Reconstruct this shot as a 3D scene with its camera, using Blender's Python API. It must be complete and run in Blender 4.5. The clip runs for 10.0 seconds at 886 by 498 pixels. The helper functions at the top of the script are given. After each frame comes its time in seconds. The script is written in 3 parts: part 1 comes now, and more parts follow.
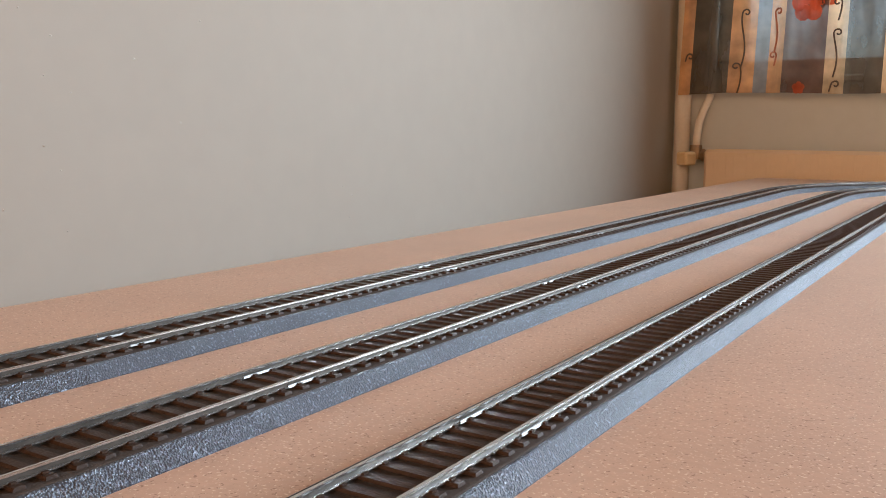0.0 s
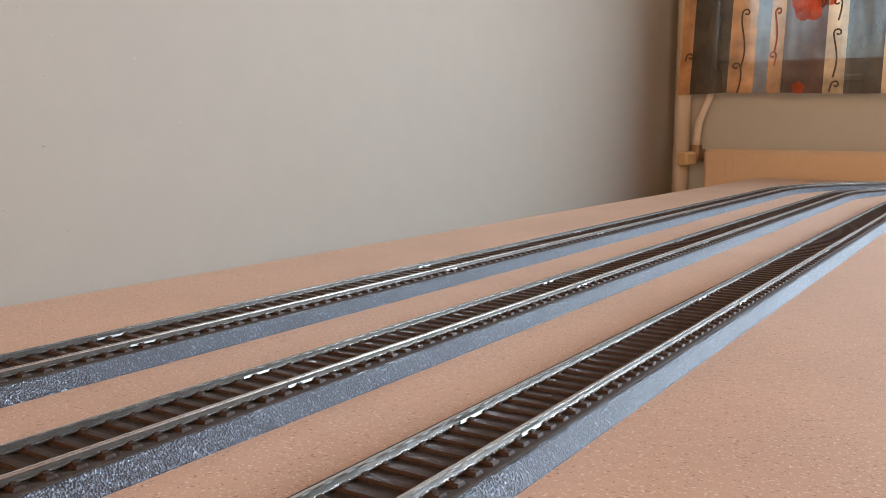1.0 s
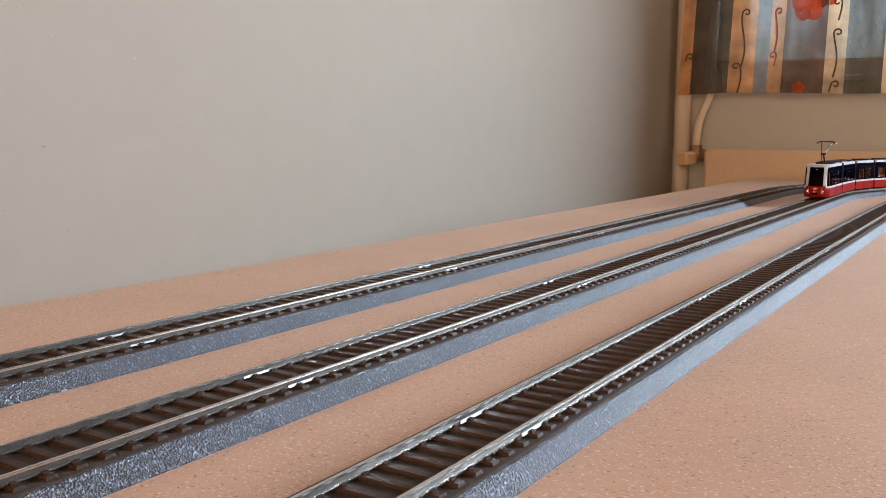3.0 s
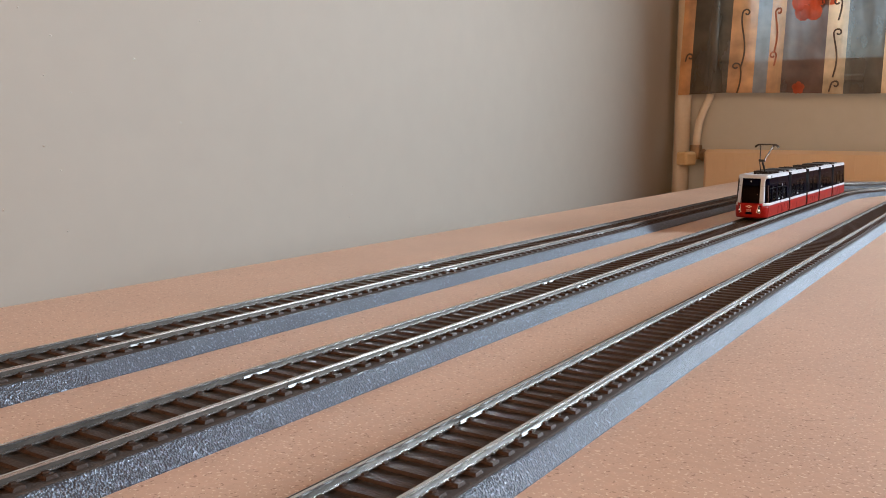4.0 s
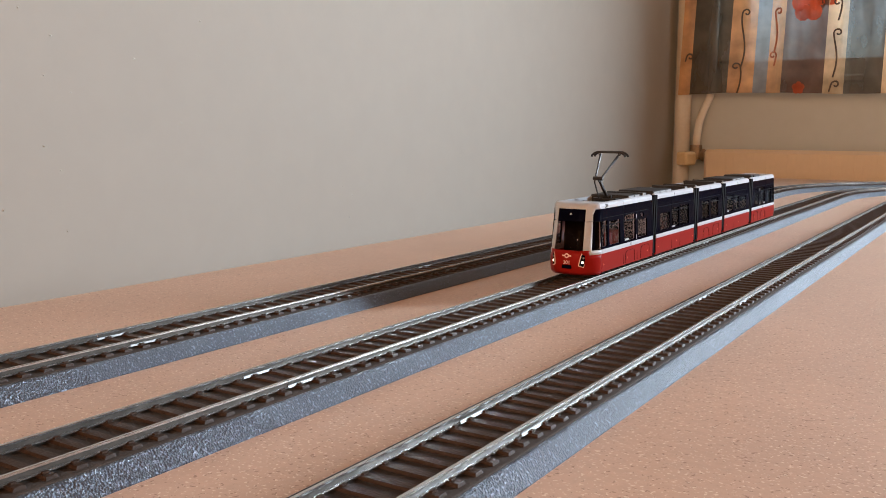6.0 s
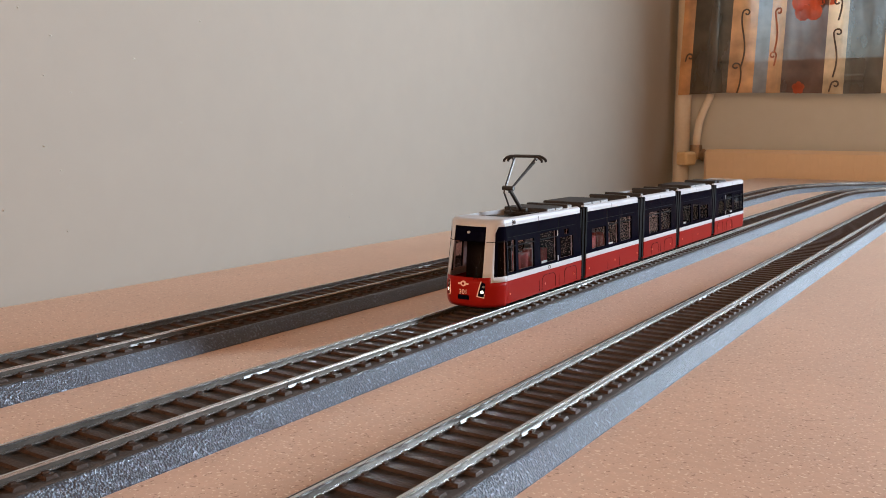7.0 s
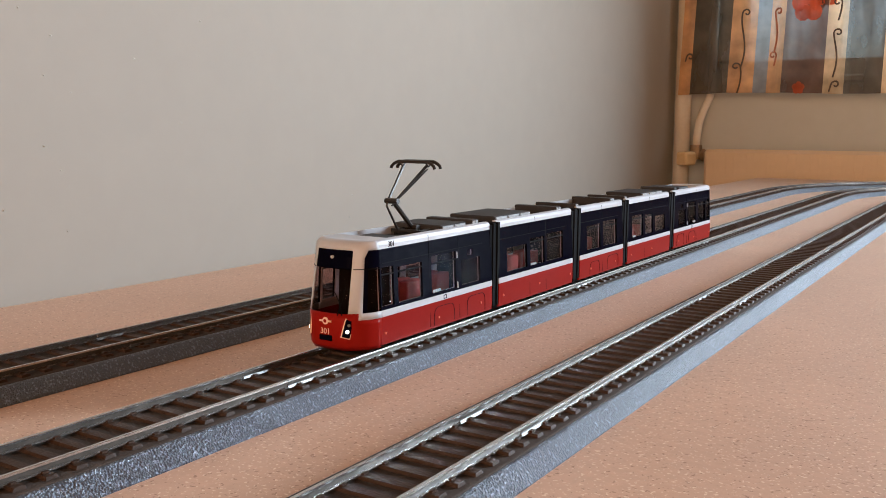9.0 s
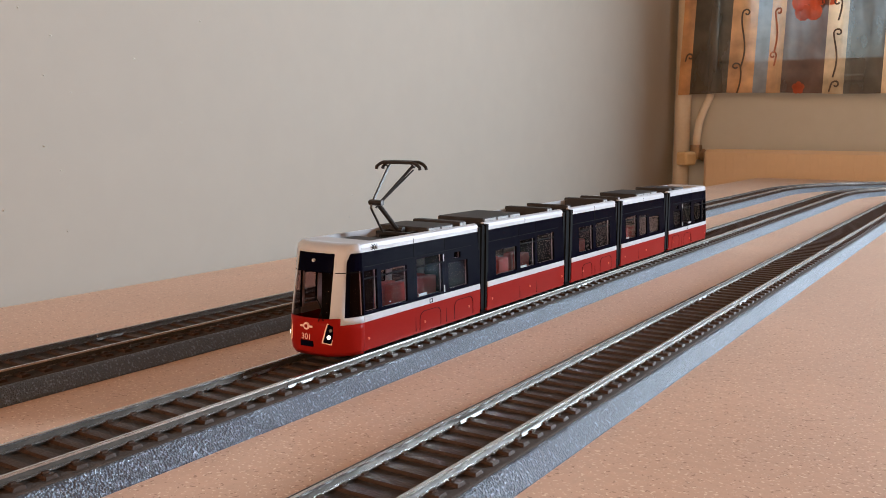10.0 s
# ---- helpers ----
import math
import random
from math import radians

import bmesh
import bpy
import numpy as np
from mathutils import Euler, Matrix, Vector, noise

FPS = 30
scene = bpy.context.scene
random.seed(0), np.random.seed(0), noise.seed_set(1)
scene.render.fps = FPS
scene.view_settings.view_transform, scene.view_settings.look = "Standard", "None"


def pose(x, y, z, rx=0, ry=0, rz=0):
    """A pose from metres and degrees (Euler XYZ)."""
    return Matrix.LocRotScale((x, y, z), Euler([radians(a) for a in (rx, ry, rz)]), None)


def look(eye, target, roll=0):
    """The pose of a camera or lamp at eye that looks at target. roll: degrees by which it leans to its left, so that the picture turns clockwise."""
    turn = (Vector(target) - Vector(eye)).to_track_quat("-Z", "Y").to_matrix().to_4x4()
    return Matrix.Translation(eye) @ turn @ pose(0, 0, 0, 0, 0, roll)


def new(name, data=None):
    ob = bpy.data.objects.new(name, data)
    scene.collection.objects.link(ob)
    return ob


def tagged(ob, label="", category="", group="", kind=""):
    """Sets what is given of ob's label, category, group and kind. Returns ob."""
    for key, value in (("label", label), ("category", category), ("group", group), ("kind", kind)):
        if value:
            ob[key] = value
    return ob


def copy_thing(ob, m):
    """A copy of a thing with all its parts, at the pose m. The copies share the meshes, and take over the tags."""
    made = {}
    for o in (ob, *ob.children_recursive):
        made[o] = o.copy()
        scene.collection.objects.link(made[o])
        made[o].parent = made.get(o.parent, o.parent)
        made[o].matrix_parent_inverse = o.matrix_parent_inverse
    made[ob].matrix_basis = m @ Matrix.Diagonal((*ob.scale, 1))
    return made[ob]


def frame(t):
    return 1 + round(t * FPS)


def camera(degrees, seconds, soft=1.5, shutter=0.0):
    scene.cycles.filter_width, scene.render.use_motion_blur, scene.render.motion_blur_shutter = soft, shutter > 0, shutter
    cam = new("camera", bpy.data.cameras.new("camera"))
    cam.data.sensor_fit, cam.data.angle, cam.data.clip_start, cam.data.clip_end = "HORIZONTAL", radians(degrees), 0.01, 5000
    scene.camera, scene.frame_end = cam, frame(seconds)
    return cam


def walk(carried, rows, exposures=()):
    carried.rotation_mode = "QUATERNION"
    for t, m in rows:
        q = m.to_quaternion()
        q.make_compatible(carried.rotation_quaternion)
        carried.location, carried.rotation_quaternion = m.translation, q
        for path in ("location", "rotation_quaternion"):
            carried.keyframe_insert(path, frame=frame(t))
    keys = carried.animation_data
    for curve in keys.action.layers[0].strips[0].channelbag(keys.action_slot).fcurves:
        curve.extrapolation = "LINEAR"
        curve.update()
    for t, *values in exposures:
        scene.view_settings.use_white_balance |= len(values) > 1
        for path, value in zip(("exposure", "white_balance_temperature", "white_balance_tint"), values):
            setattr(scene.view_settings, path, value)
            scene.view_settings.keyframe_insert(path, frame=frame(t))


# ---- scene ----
# ---------------------------------------------------------------- camera
Z0 = 0.75                      # height of the rail heads above the floor
cam = camera(52.04, 10.0, soft=0.9)


def cam_pose():
    yaw, pitch = radians(-32.407), radians(7.555)
    eye = Vector((0, 0, Z0 + 0.0715))
    way = Vector((math.sin(yaw) * math.cos(pitch), math.cos(yaw) * math.cos(pitch), -math.sin(pitch)))
    return look(eye, eye + way, 0.33)


walk(cam, [(0, cam_pose()), (10, cam_pose())], exposures=[(0, 0.0), (10, 0.0)])

# ---------------------------------------------------------------- light
world = bpy.data.worlds.new("sky")
scene.world = world
world.use_nodes = True
wn = world.node_tree.nodes
sky = wn.new("ShaderNodeTexSky")
sky.sky_type = "NISHITA"
sky.sun_disc = False
sky.sun_elevation = radians(48)
sky.dust_density = 6.0
sky.sun_rotation = radians(200)
wn["Background"].inputs[1].default_value = 0.5
world.node_tree.links.new(sky.outputs[0], wn["Background"].inputs[0])


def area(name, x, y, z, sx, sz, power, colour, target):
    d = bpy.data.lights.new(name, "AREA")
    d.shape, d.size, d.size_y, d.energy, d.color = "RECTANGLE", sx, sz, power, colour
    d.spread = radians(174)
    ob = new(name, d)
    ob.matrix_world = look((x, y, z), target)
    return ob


# daylight in the opening of the window, in the back wall
WIN = (-0.50, 1.38, Z0 + 0.155, Z0 + 0.72)        # x0, x1, z0, z1
BACK = 1.71
area("window_daylight", 0.843, BACK - 0.04, Z0 + 0.44, 0.27, 0.46, 73, (0.72, 0.86, 1.0), (0.76, 0, Z0 + 0.44))
area("curtained_daylight", 0.10, BACK + 0.03, Z0 + 0.47, 1.10, 0.48, 3.2, (0.66, 0.90, 1.0), (0.10, 0, Z0 + 0.47))
# warm fill added behind the camera, set in an assumed, unseen window
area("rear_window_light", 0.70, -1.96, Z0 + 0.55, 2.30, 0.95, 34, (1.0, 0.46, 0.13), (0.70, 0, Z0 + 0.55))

# ---------------------------------------------------------------- materials


def mat(name, colour, rough=0.5, metal=0.0, var=0.12, scale=60.0, fine=900.0, bump=0.0, bump_scale=None, coat=0.0, spec=0.5):
    m = bpy.data.materials.new(name)
    m.use_nodes = True
    n, l = m.node_tree.nodes, m.node_tree.links
    b = n["Principled BSDF"]
    b.inputs["Roughness"].default_value = rough
    b.inputs["Metallic"].default_value = metal
    b.inputs["Coat Weight"].default_value = coat
    b.inputs["Specular IOR Level"].default_value = spec
    tc = n.new("ShaderNodeTexCoord")
    out = None
    for sc, amount in ((scale, var), (fine, var * 0.7)):
        t = n.new("ShaderNodeTexNoise")
        t.inputs["Scale"].default_value = sc
        t.inputs["Detail"].default_value = 4
        l.new(tc.outputs["Object"], t.inputs["Vector"])
        r = n.new("ShaderNodeMapRange")
        r.inputs[1].default_value, r.inputs[2].default_value = 0.3, 0.7
        r.inputs[3].default_value, r.inputs[4].default_value = 1 - amount, 1 + amount
        l.new(t.outputs["Fac"], r.inputs[0])
        mx = n.new("ShaderNodeVectorMath")
        mx.operation = "MULTIPLY"
        if out is None:
            mx.inputs[0].default_value = colour
        else:
            l.new(out, mx.inputs[0])
        l.new(r.outputs[0], mx.inputs[1])
        out = mx.outputs[0]
    l.new(out, b.inputs["Base Color"])
    if bump:
        t = n.new("ShaderNodeTexNoise")
        t.inputs["Scale"].default_value = bump_scale or fine
        t.inputs["Detail"].default_value = 3
        l.new(tc.outputs["Object"], t.inputs["Vector"])
        bp = n.new("ShaderNodeBump")
        bp.inputs["Strength"].default_value = bump
        bp.inputs["Distance"].default_value = 0.0004
        l.new(t.outputs["Fac"], bp.inputs["Height"])
        l.new(bp.outputs[0], b.inputs["Normal"])
    return m


def speckle(m, scale, low, high, colour, weight=1.0, seed=0.0):
    """Mixes scattered flecks of another colour into a material."""
    n, l = m.node_tree.nodes, m.node_tree.links
    b = n["Principled BSDF"]
    src = b.inputs["Base Color"].links[0].from_socket
    tc = n.new("ShaderNodeTexCoord")
    mp = n.new("ShaderNodeMapping")
    mp.inputs["Location"].default_value = (seed, seed * 2.3, seed * 0.7)
    l.new(tc.outputs["Object"], mp.inputs[0])
    t = n.new("ShaderNodeTexNoise")
    t.inputs["Scale"].default_value = scale
    t.inputs["Detail"].default_value = 1.5
    l.new(mp.outputs[0], t.inputs["Vector"])
    r = n.new("ShaderNodeMapRange")
    r.inputs[1].default_value, r.inputs[2].default_value = low, high
    r.inputs[3].default_value, r.inputs[4].default_value = 0.0, weight
    l.new(t.outputs["Fac"], r.inputs[0])
    mx = n.new("ShaderNodeMix")
    mx.data_type = "RGBA"
    l.new(r.outputs[0], mx.inputs[0])
    l.new(src, mx.inputs[6])
    mx.inputs[7].default_value = (*colour, 1)
    l.new(mx.outputs[2], b.inputs["Base Color"])
    return m


M_BOARD = mat("particle_board", (0.60, 0.38, 0.26), 0.48, var=0.07, scale=14, fine=350, bump=0.15, bump_scale=700, spec=0.9)
speckle(M_BOARD, 980, 0.615, 0.67, (0.84, 0.68, 0.53), 0.75)
speckle(M_BOARD, 850, 0.65, 0.71, (0.30, 0.14, 0.08), 0.8, 3.1)
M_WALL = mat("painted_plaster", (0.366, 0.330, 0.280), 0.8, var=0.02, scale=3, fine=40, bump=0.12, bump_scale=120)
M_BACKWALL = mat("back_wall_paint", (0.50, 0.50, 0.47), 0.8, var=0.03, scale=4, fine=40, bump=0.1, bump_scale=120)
# unseen surfaces: M_ROOM toned to warm the bounce, M_EAST to dim it
M_ROOM = mat("room_paint", (0.24, 0.15, 0.085), 0.8, var=0.03, scale=3, fine=40)
M_EAST = mat("unseen_dark_wall", (0.10, 0.065, 0.04), 0.5, var=0.2, scale=4, fine=50)
M_FLOOR = mat("floor_wood", (0.35, 0.20, 0.10), 0.45, var=0.2, scale=5, fine=60)
M_FOAM = mat("foam_roadbed", (0.036, 0.039, 0.054), 0.38, var=0.2, scale=500, fine=1800, spec=1.0)


def cells(m, scale, depth):
    """Relief of small round cells, as in cut foam, uneven in size."""
    n, l = m.node_tree.nodes, m.node_tree.links
    tc, v, bp = n.new("ShaderNodeTexCoord"), n.new("ShaderNodeTexVoronoi"), n.new("ShaderNodeBump")
    v.inputs["Scale"].default_value = scale
    v.inputs["Randomness"].default_value = 1.0
    bp.inputs["Strength"].default_value = 1.0
    bp.inputs["Distance"].default_value = depth
    l.new(tc.outputs["Object"], v.inputs["Vector"])
    l.new(v.outputs["Distance"], bp.inputs["Height"])
    l.new(bp.outputs[0], n["Principled BSDF"].inputs["Normal"])


M_FOAM.node_tree.nodes["Principled BSDF"].inputs["IOR"].default_value = 1.64
M_FOAM.node_tree.nodes["Principled BSDF"].inputs["Specular Tint"].default_value = (0.78, 0.90, 1.0, 1)
cells(M_FOAM, 1700, 0.0005)
# pale bluish flecks stand in for window glints on the cells
speckle(M_FOAM, 1150, 0.56, 0.68, (0.24, 0.29, 0.38), 0.7)
M_BEDTOP = mat("foam_top", (0.056, 0.043, 0.036), 0.8, var=0.15, scale=200, fine=1500, bump=0.5, spec=0.2)
M_SLEEPER = mat("sleeper_plastic", (0.042, 0.022, 0.013), 0.5, var=0.2, scale=300, fine=1500, bump=0.4, spec=0.18)
M_RAIL = mat("nickel_silver_rail", (0.60, 0.59, 0.575), 0.27, metal=1.0, var=0.04, scale=200, fine=1200)
M_WEB = mat("shaded_rail_web", (0.075, 0.062, 0.052), 0.5, metal=0.6, var=0.2, scale=200, fine=1200)
M_JOINER = mat("rail_joiner", (0.17, 0.165, 0.16), 0.45, metal=1.0, var=0.05)
M_RED = mat("tram_red", (0.225, 0.009, 0.006), 0.3, var=0.03, spec=0.04)
M_WHITE = mat("tram_white", (0.44, 0.445, 0.47), 0.3, var=0.02, spec=0.25)
M_BLACK = mat("tram_black", (0.002, 0.002, 0.006), 0.14, var=0.05, spec=0.004)
M_RUBBER = mat("bellows_rubber", (0.006, 0.006, 0.007), 0.7, var=0.1, spec=0.03)
M_GREY = mat("roof_grey", (0.032, 0.030, 0.031), 0.55, var=0.1, spec=0.15)
M_DARK = mat("roof_dark", (0.016, 0.014, 0.013), 0.6, var=0.1, spec=0.1)
M_SEAT = mat("seat_red", (0.60, 0.09, 0.06), 0.6)
M_SALOON = mat("saloon_lining", (0.55, 0.50, 0.50), 0.6, var=0.15, scale=40)
M_INNER = mat("interior_grey", (0.55, 0.50, 0.47), 0.6)
M_PANTO = mat("pantograph_metal", (0.020, 0.016, 0.014), 0.4, metal=0.3)
M_BEIGE = mat("radiator_enamel", (0.62, 0.45, 0.29), 0.4, var=0.03, scale=6, fine=80)
M_PIPE = mat("pipe_paint", (0.68, 0.60, 0.50), 0.45, var=0.04, scale=20, fine=200)
M_BRASS = mat("valve_brass", (0.30, 0.20, 0.12), 0.4, metal=0.7, var=0.2)
M_VALVE = mat("valve_plastic", (0.62, 0.44, 0.24), 0.45, var=0.08)
M_PRINT = mat("motif_print", (0.10, 0.07, 0.05), 0.8)
M_PRINT2 = mat("motif_rust", (0.45, 0.16, 0.07), 0.8)
M_FRAMEW = mat("window_white", (0.78, 0.77, 0.74), 0.4, var=0.02)
M_LEG = mat("trestle_wood", (0.40, 0.27, 0.16), 0.6, var=0.15)
M_MARK = mat("plaster_scuff", (0.56, 0.53, 0.48), 0.9)


def glass(name, tint, ior):
    m = bpy.data.materials.new(name)
    m.use_nodes = True
    n, l = m.node_tree.nodes, m.node_tree.links
    n.remove(n["Principled BSDF"])
    tr, gl = n.new("ShaderNodeBsdfTransparent"), n.new("ShaderNodeBsdfGlossy")
    mx, fr = n.new("ShaderNodeMixShader"), n.new("ShaderNodeFresnel")
    tr.inputs[0].default_value = (*tint, 1)
    gl.inputs["Roughness"].default_value = 0.05
    fr.inputs[0].default_value = ior
    l.new(fr.outputs[0], mx.inputs[0])
    l.new(tr.outputs[0], mx.inputs[1])
    l.new(gl.outputs[0], mx.inputs[2])
    l.new(mx.outputs[0], n["Material Output"].inputs[0])
    return m


M_GLASS = glass("tram_glass", (0.74, 0.68, 0.69), 1.06)
M_PANE = glass("window_glass", (0.95, 0.97, 0.98), 1.45)


def glow(name, colour, strength):
    m = mat(name, colour, 0.3)
    b = m.node_tree.nodes["Principled BSDF"]
    b.inputs["Emission Color"].default_value = (*colour, 1)
    b.inputs["Emission Strength"].default_value = strength
    return m


M_LAMP = glow("headlight_glow", (1.0, 0.93, 0.75), 2.5)

# ---------------------------------------------------------------- mesh helpers, in millimetres


def mm(x, y, z):
    """A place given in millimetres from the point under the camera at rail height."""
    return Matrix.Translation((x / 1000, y / 1000, Z0 + z / 1000))


def finish(name, bm, material, smooth=False):
    bm.transform(Matrix.Scale(0.001, 4))
    bmesh.ops.recalc_face_normals(bm, faces=bm.faces)
    me = bpy.data.meshes.new(name)
    bm.to_mesh(me)
    bm.free()
    if smooth:
        me.polygons.foreach_set("use_smooth", [True] * len(me.polygons))
    me.materials.append(material)
    return me


def part(name, bm, material, parent=None, label="", smooth=False, at=None):
    ob = new(name, bm if isinstance(bm, bpy.types.Mesh) else finish(name, bm, material, smooth))
    if parent is not None:
        ob.parent = parent
    if at is not None:
        ob.matrix_basis = at
    return tagged(ob, label)


def thing(name, at, label, category, group="", kind=""):
    ob = new(name)
    ob.empty_display_size = 0.02
    ob.matrix_basis = at
    return tagged(ob, label, category, group, kind)


def box(bm, x0, x1, y0, y1, z0, z1, bevel=0.0, seg=1):
    m = Matrix.LocRotScale(((x0 + x1) / 2, (y0 + y1) / 2, (z0 + z1) / 2), None, (x1 - x0, y1 - y0, z1 - z0))
    r = bmesh.ops.create_cube(bm, size=1.0, matrix=m)
    if bevel:
        edges = list({e for v in r["verts"] for e in v.link_edges})
        bmesh.ops.bevel(bm, geom=edges, offset=bevel, segments=seg, profile=0.5, affect="EDGES")
    return bm


def boxes(*rows):
    bm = bmesh.new()
    for r in rows:
        box(bm, *r)
    return bm


def tube(bm, pts, r, n=8):
    """A round bar along the points."""
    pts = [Vector(p) for p in pts]
    rings = []
    for i, p in enumerate(pts):
        d = (pts[min(i + 1, len(pts) - 1)] - pts[max(i - 1, 0)]).normalized()
        u = d.orthogonal().normalized() if not rings else (rings[-1][1] - d * rings[-1][1].dot(d)).normalized()
        w = d.cross(u)
        ring = [bm.verts.new(p + r * (math.cos(a) * u + math.sin(a) * w)) for a in (2 * math.pi * k / n for k in range(n))]
        rings.append((ring, u))
    for (a, _), (b, _) in zip(rings, rings[1:]):
        for k in range(n):
            bm.faces.new((a[k], a[(k + 1) % n], b[(k + 1) % n], b[k]))
    bm.faces.new(rings[0][0])
    bm.faces.new(rings[-1][0])
    return bm


def extrude(bm, profile, line):
    """Sweeps a closed profile (offset to the right, height) along a line of (x, y, heading)."""
    rings = []
    for x, y, h in line:
        c, s = math.cos(h), math.sin(h)
        rings.append([bm.verts.new((x + o * c, y - o * s, z)) for o, z in profile])
    k = len(profile)
    for a, b in zip(rings, rings[1:]):
        for i in range(k):
            bm.faces.new((a[i], a[(i + 1) % k], b[(i + 1) % k], b[i]))
    bm.faces.new(rings[0])
    bm.faces.new(rings[-1])
    return bm


# ---------------------------------------------------------------- the line of each track
# x of the straight, y at which the bend begins, its radius; heading 0 runs away from the camera, + turns to +x
TRACKS = {"A": (-259.0, 1165.0, 400.0, 197.0), "B": (-181.5, 1130.0, 340.0, 189.5), "C": (-106.6, 1090.0, 240.0, 189.5)}
END = {"A": 720.0, "B": 1260.0, "C": 540.0}   # length of track laid past the beginning of the bend


def on_track(key, s):
    """Place and heading at s millimetres along a track; s is y on the straight."""
    x, y0, r, _ = TRACKS[key]
    if s <= y0:
        return x, s, 0.0
    a = (s - y0) / r
    if a <= math.pi / 2:
        return x + r - r * math.cos(a), y0 + r * math.sin(a), a
    return x + r + (s - y0 - r * math.pi / 2), y0 + r, math.pi / 2


BOARD = -8.3                   # top of the board below the rail heads
FOAM_TOP = -2.9

# ---------------------------------------------------------------- the room
WALL_X = -566.0                # face of the wall beside the board


def structure(name, bm, material, label, category, at=None):
    ob = part(name, bm, material, at=at if at is not None else mm(0, 0, 0))
    return tagged(ob, label, category, kind="structure")


Y_B, X_R, Y_F, FLOOR, CEIL = BACK * 1000, 2300.0, -1900.0, -750.0, 1750.0
structure("floor", boxes((WALL_X - 100, X_R + 100, Y_F - 100, Y_B + 140, FLOOR - 60, FLOOR)), M_FLOOR, "brown wooden floor of the room", "floor")
structure("ceiling", boxes((WALL_X - 100, X_R + 100, Y_F - 100, Y_B + 140, CEIL, CEIL + 60)), M_ROOM, "plain warm painted ceiling of the room", "ceiling")
structure("wall_east", boxes((X_R, X_R + 100, Y_F, Y_B, FLOOR, CEIL)), M_EAST, "plain unseen wall of the room, dark to cut reflected light", "wall")
# this wall's opening is assumed, left for the added warm fill
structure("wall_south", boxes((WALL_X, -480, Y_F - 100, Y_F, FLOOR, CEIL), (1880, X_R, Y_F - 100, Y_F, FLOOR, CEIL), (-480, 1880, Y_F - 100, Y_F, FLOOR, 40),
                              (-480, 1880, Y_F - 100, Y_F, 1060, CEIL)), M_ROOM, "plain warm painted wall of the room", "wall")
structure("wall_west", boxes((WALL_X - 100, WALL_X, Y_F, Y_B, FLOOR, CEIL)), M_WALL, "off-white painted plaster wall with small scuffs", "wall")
wx0, wx1, wz0, wz1 = WIN[0] * 1000, WIN[1] * 1000, (WIN[2] - Z0) * 1000, (WIN[3] - Z0) * 1000
structure("wall_north", boxes((WALL_X - 100, wx0, Y_B, Y_B + 140, FLOOR, CEIL), (wx1, X_R + 100, Y_B, Y_B + 140, FLOOR, CEIL),
                              (wx0, wx1, Y_B, Y_B + 140, FLOOR, wz0), (wx0, wx1, Y_B, Y_B + 140, wz1, CEIL)),
          M_BACKWALL, "cream painted wall below the curtained window", "wall")
board = part("layout_board", boxes((-378, 900, -700, 1600, BOARD - 16, BOARD, 1.0)), M_BOARD, at=mm(0, 0, 0))
tagged(board, "bare brown particle board carrying the model tracks", "board")

# ---------------------------------------------------------------- foam beds
SHOULDER = [(18.5, BOARD + 0.05), (18.3, BOARD + 0.7), (17.4, -6.4), (16.4, -4.9), (15.7, -4.0), (15.1, -3.4), (14.4, -3.1), (14.4, BOARD + 0.05)]
TOP_STRIP = [(-14.4, BOARD + 0.05), (-14.4, -3.1), (-13.4, FOAM_TOP), (13.4, FOAM_TOP), (14.4, -3.1), (14.4, BOARD + 0.05)]


def foam_bed(key):
    x, y0, r, _ = TRACKS[key]
    s, line = -160.0, []
    while s < y0 + END[key] + 5:
        px, py, h = on_track(key, s)
        line.append((px - x, py, h))
        s += 20
    root = thing("foam_roadbed", mm(x, 0, BOARD), "grey foam roadbed strip with painted glints, glued on the board", "roadbed", "foam beds under the tracks")

    def strip(name, profile, material, label):
        part(name, extrude(bmesh.new(), [(o, z - BOARD) for o, z in profile], line), material, root, label, smooth=True)

    strip("top_face", TOP_STRIP, M_BEDTOP, "smooth brownish top of the foam")
    strip("shoulder", SHOULDER, M_FOAM, "sloping grey foam side, its glints painted as pale flecks")
    strip("shoulder", [(-o, z) for o, z in SHOULDER], M_FOAM, "sloping grey foam side, its glints painted as pale flecks")


for k in TRACKS:
    foam_bed(k)

# ---------------------------------------------------------------- track pieces
GAUGE = 8.7                    # rail centre from the track's centre
RAIL = [(-1.05, -2.1), (-1.05, -1.85), (-0.16, -1.6), (-0.16, -0.75), (-0.48, -0.6), (-0.48, -0.1), (-0.36, 0.0),
        (0.36, 0.0), (0.48, -0.1), (0.48, -0.6), (0.16, -0.75), (0.16, -1.6), (1.05, -1.85), (1.05, -2.1)]
PITCH, SLEEPER_HALF = 7.5, 12.5


def sleeper_mesh():
    bm = bmesh.new()
    box(bm, -SLEEPER_HALF, SLEEPER_HALF, -1.55, 1.55, FOAM_TOP + 0.02, -2.1)
    for v in bm.verts:
        if v.co.z > -2.5:
            v.co.y *= 0.82
            v.co.x *= 0.985
    for side in (-1, 1):       # chairs that hold the rail's foot
        for d in (-1.35, 1.35):
            c = side * GAUGE + d
            box(bm, c - 0.42, c + 0.42, -0.75, 0.75, -2.2, -1.6)
    return finish("sleeper", bm, M_SLEEPER)


SLEEPER = sleeper_mesh()
CLIP = finish("rail_clip", boxes((-0.15, 0.45, -0.5, 0.5, -2.0, -1.5, 0.12)), M_JOINER)


